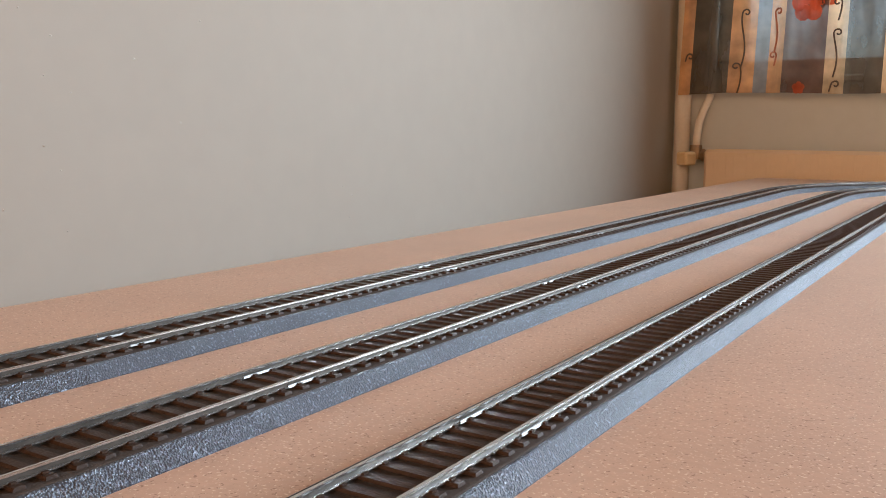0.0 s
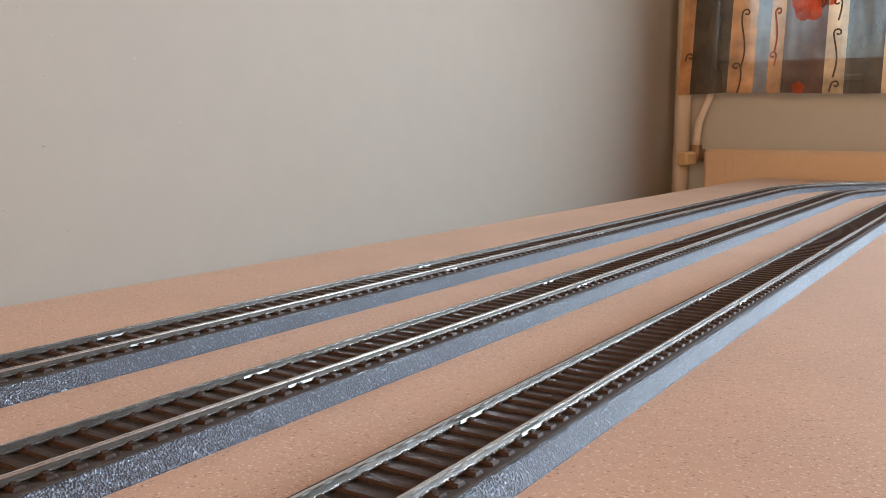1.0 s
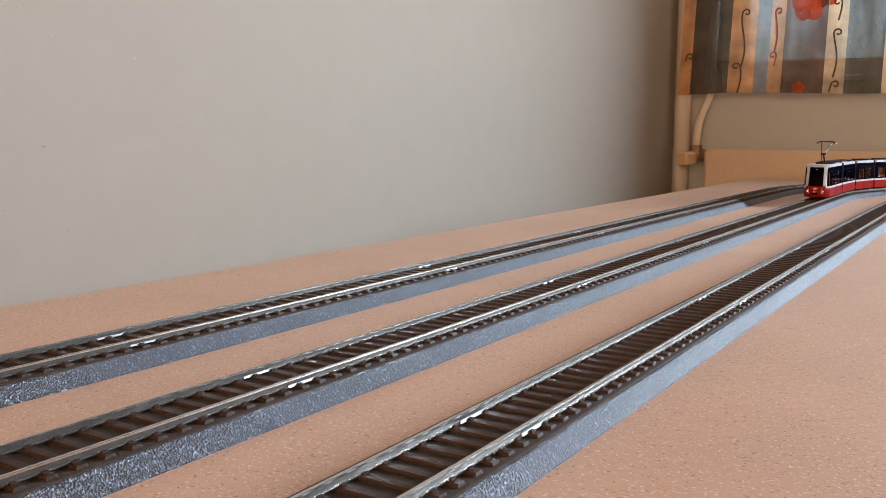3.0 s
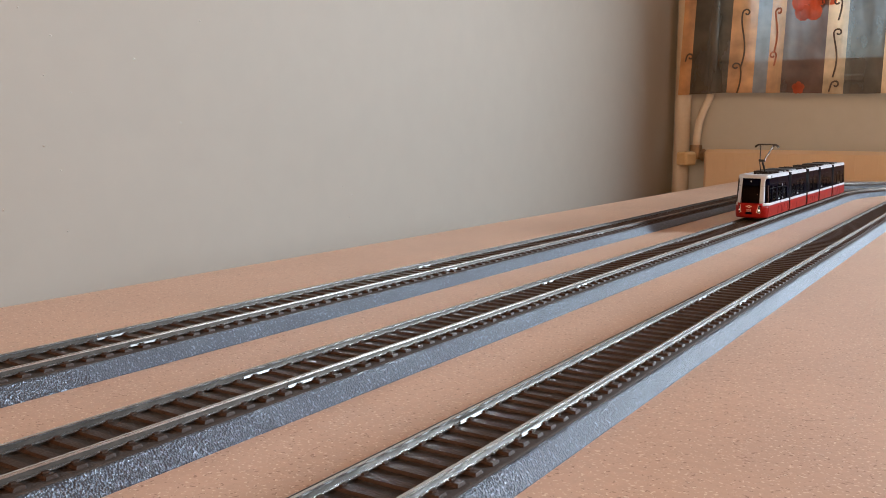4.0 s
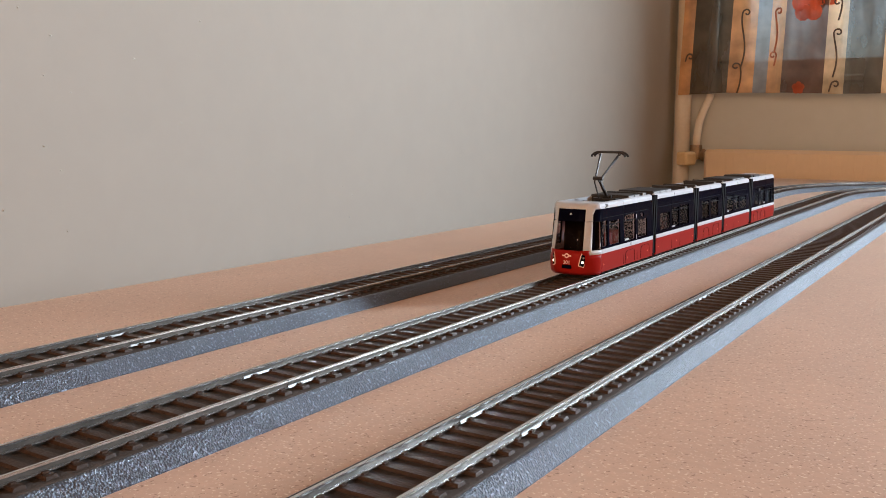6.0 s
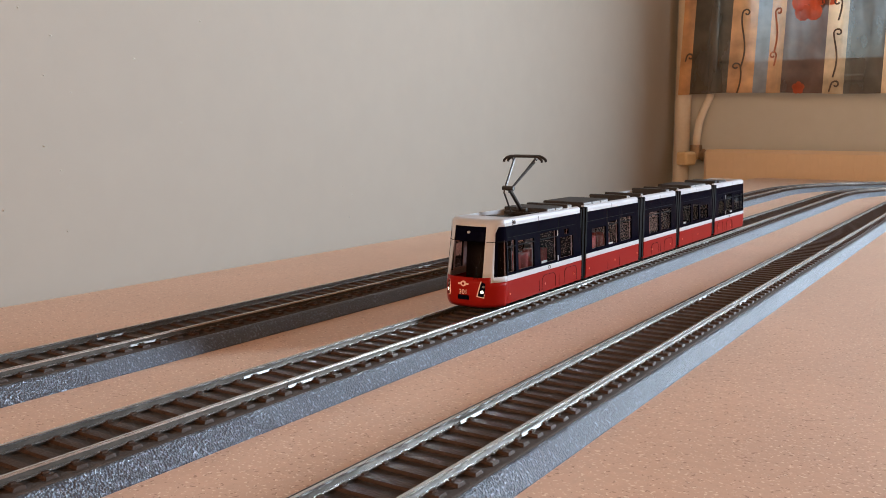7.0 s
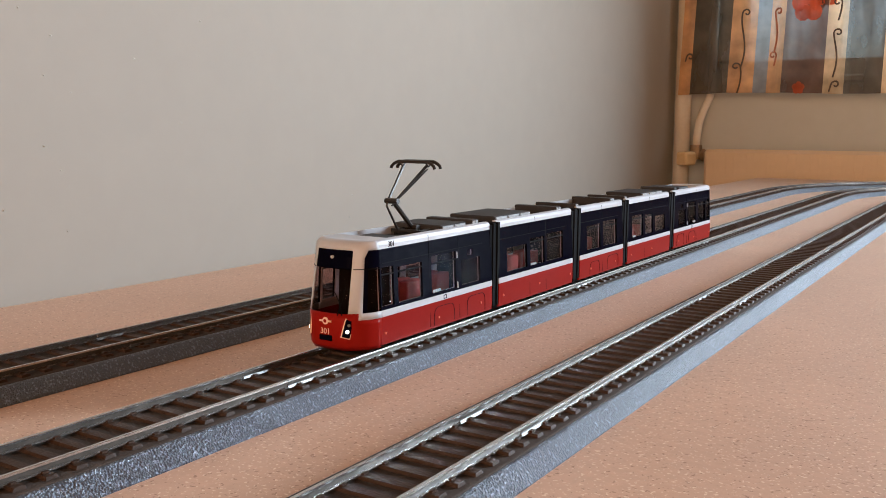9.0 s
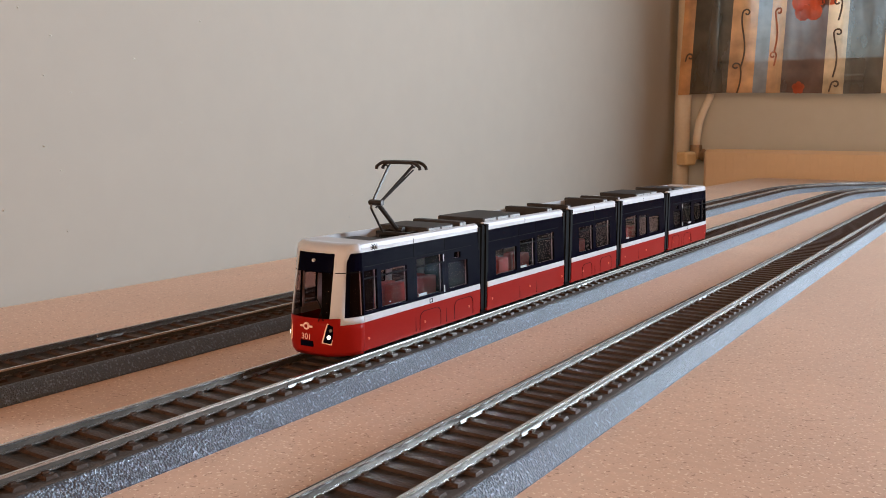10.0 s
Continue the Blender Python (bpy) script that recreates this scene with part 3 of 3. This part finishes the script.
side_group(CAR[3], 0, 66.0, [(6.7, 22.4, 15.6, 27.0), (26.2, 37.9, 15.8, 26.0), (41.6, 57.7, 15.8, 24.3)], (24.5,), (), [(5.0, 7.0), (36.0, 7.0)],
           [(7.5 + 1.25 * k, 15.8, 0.9, 0.8) for k in range(3)])
roof_group(CAR[3], 0, 66.0)
seats(CAR[3], (14, 34, 50))
roof_boxes(CAR[3], [(0.4, 3.0, 1.2, M_GREY), (26.0, 58.3, 1.3, M_GREY)])
# the tail is the same driver's end, turned about
tail = new("tail_frame")
end_section(tail)
turn = pose(0, 0.0834, 0, 0, 0, 180)
# the sides lean inwards towards the roof
for sec in CAR[:4] + [tail]:
    for ob in sec.children:
        if ob.matrix_basis == Matrix.Identity(4) and ob.data.materials[0] != M_PANTO:
            for v in ob.data.vertices:
                v.co.x *= 1 - 3.6 * max(0.0, v.co.z - 0.010)
for ob in list(tail.children):
    ob.parent = CAR[4]
    ob.matrix_basis = turn @ ob.matrix_basis
bpy.data.objects.remove(tail)
for ob in CAR[4].children:
    if ob.name.startswith("headlight") and ob.data.materials[0] == M_LAMP:
        ob.data.materials[0] = M_JAMB
# bellows between the sections, each on the section in front of it
for i in range(4):
    a, b = SECTIONS[i][1] - SECTIONS[i][0], SECTIONS[i + 1][0] - SECTIONS[i][0]
    bm = bmesh.new()
    n = 4
    for k in range(n):
        y = a - 0.6 + (b - a + 1.2) * k / n
        w = HW - (0.35 if k % 2 else 0.8)
        box(bm, -w, w, y, y + (b - a + 1.2) / n, 3.6, TOP - (0.6 if k % 2 else 1.4))
    part("bellows", bm, M_RUBBER, CAR[i], "black folded bellows")

# ---------------------------------------------------------------- by the window
RY = 1625.0                    # front of the radiator


RIB = finish("rib", boxes((0, 22, -0.35, 1.0, 12, 37.5 - FLOOR - 120 - 6, 0.34)), M_BEIGE)


def radiator():
    x0, x1, z1 = -481.0, 700.0, 37.5
    root = thing("radiator", mm(x0, RY, FLOOR + 120), "beige enamelled panel radiator below the window", "radiator")
    o = FLOOR + 120
    part("front_panel", boxes((0, x1 - x0, 0, 12, 0, z1 - o, 5, )), M_BEIGE, root)
    for i in range(33):
        part("rib", RIB, None, root, at=Matrix.Translation(((18 + i * 35) / 1000, 0, 0)))
    part("rear_panel", boxes((0, x1 - x0, 52, 64, 0, z1 - o, 5)), M_BEIGE, root)
    part("top_grille", boxes((4, x1 - x0 - 4, 12.2, 51.8, z1 - o - 6, z1 - o - 2)), M_BEIGE, root)
    for x in (150, 1000):
        part("foot", boxes((x, x + 30, 10, 55, -120, 1)), M_BEIGE, root)
    return root


def pipes():
    r = part("riser_pipe", tube(bmesh.new(), [(0, 0, FLOOR), (0, 0, CEIL)], 14.5, 20), M_PIPE, at=mm(-541, 1685, 0), smooth=True)
    tagged(r, "straight painted heating riser pipe in the corner", "pipe")
    line = [(-488, 1690, 900), (-490, 1690, 150), (-494, 1690, 130), (-503, 1688, 108), (-509, 1684, 88), (-510, 1676, 60), (-510, 1672, 30)]
    p = part("bent_pipe", tube(bmesh.new(), [(x + 510, y - 1672, z) for x, y, z in line], 6.8, 16), M_PIPE, at=mm(-510, 1672, 0), smooth=True)
    tagged(p, "bent painted heating pipe leading to the valve", "pipe")
    v = thing("radiator_valve", mm(-510, 1672, 28), "brass radiator valve with a yellowed plastic knob", "valve")
    bm = tube(bmesh.new(), [(0, 0, 16), (0, 0, -10)], 11, 12)
    tube(bm, [(0, 0, -2), (24, 0, -2)], 8, 12)
    tube(bm, [(12, 0, -2), (17, 0, -2)], 12, 6)
    part("valve_body", bm, M_BRASS, v, "tarnished brass valve body")
    bm = tube(bmesh.new(), [(-2, -8, -4), (-14, -22, -4)], 9, 12)
    part("stem", bm, M_BRASS, v)
    bm = bmesh.new()
    box(bm, -13, 13, -14, 14, -12.5, 12.5, 5, 3)
    part("knob", bm, M_VALVE, v, "yellowed ribbed plastic knob", at=Matrix.Translation((-0.008, -0.03, -0.008)) @ Euler((0, 0, radians(-25))).to_matrix().to_4x4())


radiator()
pipes()


def fabric(name, stops):
    """Printed cloth that lets some daylight through; stops are (millimetres from its edge, colour)."""
    m = bpy.data.materials.new(name)
    m.use_nodes = True
    n, l = m.node_tree.nodes, m.node_tree.links
    n.remove(n["Principled BSDF"])
    uv = n.new("ShaderNodeUVMap")
    uv.uv_map = "cloth"
    sep = n.new("ShaderNodeSeparateXYZ")
    l.new(uv.outputs[0], sep.inputs[0])
    ramp = n.new("ShaderNodeValToRGB")
    ramp.color_ramp.interpolation = "CONSTANT"
    el = ramp.color_ramp.elements
    while len(el) < len(stops):
        el.new(0.5)
    for e, (x, c) in zip(el, stops):
        e.position, e.color = x, (*c, 1)
    rep = n.new("ShaderNodeMath")
    rep.operation = "FRACT"
    l.new(sep.outputs[0], rep.inputs[0])
    l.new(rep.outputs[0], ramp.inputs[0])
    t = n.new("ShaderNodeTexNoise")
    t.inputs["Scale"].default_value = 25
    t.inputs["Detail"].default_value = 6
    tc = n.new("ShaderNodeTexCoord")
    l.new(tc.outputs["Object"], t.inputs["Vector"])
    r = n.new("ShaderNodeMapRange")
    r.inputs[1].default_value, r.inputs[2].default_value, r.inputs[3].default_value, r.inputs[4].default_value = 0.3, 0.7, 0.65, 1.35
    l.new(t.outputs["Fac"], r.inputs[0])
    mul = n.new("ShaderNodeVectorMath")
    mul.operation = "MULTIPLY"
    l.new(ramp.outputs[0], mul.inputs[0])
    l.new(r.outputs[0], mul.inputs[1])
    d, tr, mx = n.new("ShaderNodeBsdfDiffuse"), n.new("ShaderNodeBsdfTranslucent"), n.new("ShaderNodeMixShader")
    mx.inputs[0].default_value = 0.3
    for b in (d, tr):
        l.new(mul.outputs[0], b.inputs[0])
    l.new(d.outputs[0], mx.inputs[1])
    l.new(tr.outputs[0], mx.inputs[2])
    thin, m2 = n.new("ShaderNodeBsdfTransparent"), n.new("ShaderNodeMixShader")
    weave, wm = n.new("ShaderNodeTexNoise"), n.new("ShaderNodeMapping")
    wm.inputs["Scale"].default_value = (30, 30, 6)
    weave.inputs["Scale"].default_value = 1.0
    weave.inputs["Detail"].default_value = 5
    wr = n.new("ShaderNodeMapRange")         # open weave, uneven
    wr.inputs[1].default_value, wr.inputs[2].default_value, wr.inputs[3].default_value, wr.inputs[4].default_value = 0.32, 0.68, 0.05, 0.27
    l.new(tc.outputs["Object"], wm.inputs[0])
    l.new(wm.outputs[0], weave.inputs["Vector"])
    l.new(weave.outputs["Fac"], wr.inputs[0])
    l.new(wr.outputs[0], m2.inputs[0])
    l.new(mx.outputs[0], m2.inputs[1])
    l.new(thin.outputs[0], m2.inputs[2])
    l.new(m2.outputs[0], n["Material Output"].inputs[0])
    return m


DK, OR, BL, CR, RU = (0.10, 0.08, 0.06), (0.66, 0.37, 0.18), (0.26, 0.30, 0.34), (0.72, 0.54, 0.34), (0.15, 0.085, 0.065)
# stripes, in millimetres from the curtain's edge
STRIPES = [(0, OR), (20, DK), (91, OR), (133, BL), (154, OR), (180, RU), (248, CR), (279, DK), (339, CR), (366, DK), (430, OR), (476, BL), (500, OR), (525, RU)]
CW = 590.0
M_CURTAIN = fabric("curtain_print", [(x / CW, c) for x, c in STRIPES])
CX, CY, HEM = -543.5, 1655.0, 135.0


def fold(u):
    """Depth of the folds at u millimetres along the curtain."""
    return 9.0 * math.sin(u / 19.0) + 5.0 * math.sin(u / 8.3 + 1.0)


def lean_at(u):
    """The cloth hangs askew towards its outer edge."""
    return 0.042 * max(0.0, 1 - u / 500.0)


def curtain(x, w, name, material, label, hem):
    bm = bmesh.new()
    top = 980.0
    uvs = bm.loops.layers.uv.new("cloth")
    cols, rows = round(w / 4.2), 14
    grid = [[bm.verts.new((w * c / cols + lean_at(w * c / cols) * top * r / rows, fold(w * c / cols) * (1 - 0.35 * r / rows), top * r / rows + (2.5 * math.sin(c / 17.0) if r == 0 else 0))) for c in range(cols + 1)] for r in range(rows + 1)]
    for r in range(rows):
        for c in range(cols):
            f = bm.faces.new((grid[r][c], grid[r][c + 1], grid[r + 1][c + 1], grid[r + 1][c]))
            for lp, (cc, rr) in zip(f.loops, ((c, r), (c + 1, r), (c + 1, r + 1), (c, r + 1))):
                lp[uvs].uv = (cc / cols * w / CW, rr / rows)
    ob = part(name, bm, material, at=mm(x, CY, hem), smooth=True)
    return tagged(ob, label, "curtain", "window curtains")


left = curtain(CX, 1245, "curtain", M_CURTAIN, "printed curtain with dark, orange and cream stripes and scrolls", HEM)
curtain(985, 440, "curtain", M_CURTAIN, "printed curtain with dark, orange and cream stripes", HEM)


def scroll(u, z0, z1, flip, material):
    """A printed vine with curled ends, on the curtain at u."""
    bm = bmesh.new()
    pts = [(u + 4 * math.sin((z - z0) / 18.0), z) for z in np.linspace(z0, z1, 14)]
    cx, cz = pts[-1][0] + flip * 7, z1
    pts += [(cx - flip * (7 - 0.5 * k) * math.cos(k * 0.6), cz + (7 - 0.5 * k) * math.sin(k * 0.6)) for k in range(1, 11)]
    tube(bm, [(a + lean_at(a) * b, fold(a) - 1.2, b) for a, b in pts], 1.5, 5)
    part("printed_scroll", bm, material, left, "printed curling vine")


for u, z0, z1, f, m in ((8, 60, 68, 1, M_PRINT), (108, 2, 48, -1, M_PRINT), (111, 48, 140, 1, M_PRINT), (165, 48, 66, -1, M_PRINT2), (163, 70, 140, 1, M_PRINT2),
                        (258, 2, 14, 1, M_PRINT), (262, 26, 100, 1, M_PRINT), (264, 120, 150, -1, M_PRINT)):
    scroll(u, z0, z1, f, m)


def blossom(u, z, r):
    bm = bmesh.new()
    for k in range(5):
        a = k * 1.2566 + 0.3
        c = (u + r * 0.6 * math.cos(a), z + r * 0.6 * math.sin(a))
        ring = [bm.verts.new((c[0] + r * 0.55 * math.cos(b), fold(c[0] + r * 0.55 * math.cos(b)) - 2.2 - 0.1 * k, c[1] + r * 0.62 * math.sin(b))) for b in np.linspace(0, 2 * math.pi, 10, endpoint=False)]
        bm.faces.new(ring)
    part("printed_blossom", bm, M_FLOWER, left, "printed red flower")


M_FLOWER = fabric("flower_print", [(0, (0.62, 0.14, 0.07)), (0.99, (0.62, 0.14, 0.07))])
blossom(222, 146, 24)
blossom(212, 9, 9)
blossom(246, 166, 20)


def window():
    root = thing("window_1", mm(wx0, Y_B, wz0), "white framed window behind the printed curtain", "window", kind="structure")
    w, h = wx1 - wx0, wz1 - wz0
    bm = boxes((0, w, 60, 95, 0, 45, 3), (0, w, 60, 95, h - 45, h, 3), (0, 45, 60, 95, 45, h - 45, 3), (w - 45, w, 60, 95, 45, h - 45, 3), (w / 2 - 25, w / 2 + 25, 60, 95, 45, h - 45, 3))
    part("window_frame", bm, M_FRAMEW, root, "white window frame")
    for a, b in ((45, w / 2 - 25), (w / 2 + 25, w - 45)):
        p = part("window_pane", boxes((a, b, 76, 80, 45, h - 45)), M_PANE, root)
        p.visible_shadow = False
    part("window_sill", boxes((0.5, w - 0.5, 2, 60, 0.5, 14, 3)), M_FRAMEW, root, "white window sill")


window()


# unseen frame, made up to hold the fill light
def assumed_rear_window():
    root = thing("window_2", mm(-480, Y_F - 60, 40), "plain white framed window, assumed, around the warm fill behind", "window", kind="structure")
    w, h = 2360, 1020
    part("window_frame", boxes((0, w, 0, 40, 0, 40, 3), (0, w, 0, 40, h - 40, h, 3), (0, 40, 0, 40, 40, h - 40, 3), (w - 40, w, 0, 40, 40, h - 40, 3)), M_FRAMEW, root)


assumed_rear_window()
# small scuffs and chips in the plaster, (y, z) and size
wall = bpy.data.objects["wall_west"]
for i, (y, z) in enumerate([(525, 156), (522, 128), (459, 122), (383, 106), (404, 95), (502, 75), (381, 58), (393, 41), (705, 14), (720, 5), (716, -17), (349, 16), (396, -2), (827, -42), (854, -37), (390, 133), (367, 149)]):
    rng = random.Random(i)
    bm = bmesh.new()
    r = rng.uniform(0.6, 1.4)
    tilt = rng.uniform(0, 3.1)
    ring = []
    for k in range(9):
        a = k * 0.698
        u, v = r * rng.uniform(0.6, 1.2) * math.cos(a), 0.45 * r * rng.uniform(0.6, 1.2) * math.sin(a)
        ring.append(bm.verts.new((WALL_X + 0.25, y + u * math.cos(tilt) - v * math.sin(tilt), z + u * math.sin(tilt) + v * math.cos(tilt))))
    mid = bm.verts.new((WALL_X + 0.9, y, z))
    for k in range(9):
        bm.faces.new((ring[k], ring[(k + 1) % 9], mid))
    part("scuff", bm, M_MARK, wall)

# trestles that carry the board
for y in (-400, 700, 1350):
    root = thing("trestle", mm(100, y, FLOOR), "plain wooden trestle under the board", "trestle", "trestles under the board")
    top = BOARD - 16 - FLOOR
    part("beam", boxes((-440, 460, -20, 20, top - 60, top, 2)), M_LEG, root)
    for x in (-420, 400):
        part("leg", boxes((x, x + 40, -20, 20, 0, top - 60, 2)), M_LEG, root)

# ---------------------------------------------------------------- what moves
RUN = [(0, 1868), (0.5, 1726), (1.0, 1584), (1.5, 1442), (2.0, 1299.5), (2.1, 1271), (2.3, 1214), (2.5, 1157), (2.7, 1100), (3.0, 1014), (3.4, 900.5), (3.8, 791), (4.0, 741.5), (4.5, 631), (5.0, 537.5), (5.5, 460.5), (6.0, 397), (6.5, 344), (7.0, 301), (7.5, 268.5), (8.0, 245), (8.5, 227.5), (9.0, 217), (9.5, 210.5), (10.0, 208)]


def motions():
    """The tram rolls down the middle track and slows to a stop; its sections hinge in the bend."""
    rows = [[] for _ in CAR]
    main = []
    for t, nose in RUN:
        joints = [nose + 16] + [nose + h for h in HINGES] + [nose + 367]
        first = None
        for i, (a, b) in enumerate(SECTIONS):
            pa, pb = on_track("B", joints[i]), on_track("B", joints[i + 1])
            p, e = Vector((pa[0], pa[1], 0)), Vector((pb[0], pb[1], 0))
            d = (e - p).normalized()
            lead = (16 if i == 0 else HINGES[i - 1]) - a
            o = p - d * lead
            m = mm(o.x, o.y, 0) @ Matrix.Rotation(math.atan2(-d.x, d.y), 4, "Z")
            if first is None:
                first = m
                main.append((t, m))
            rows[i].append((t, first.inverted() @ m))
    walk(tram, main)
    for ob, r in zip(CAR[1:], rows[1:]):
        walk(ob, r)


motions()
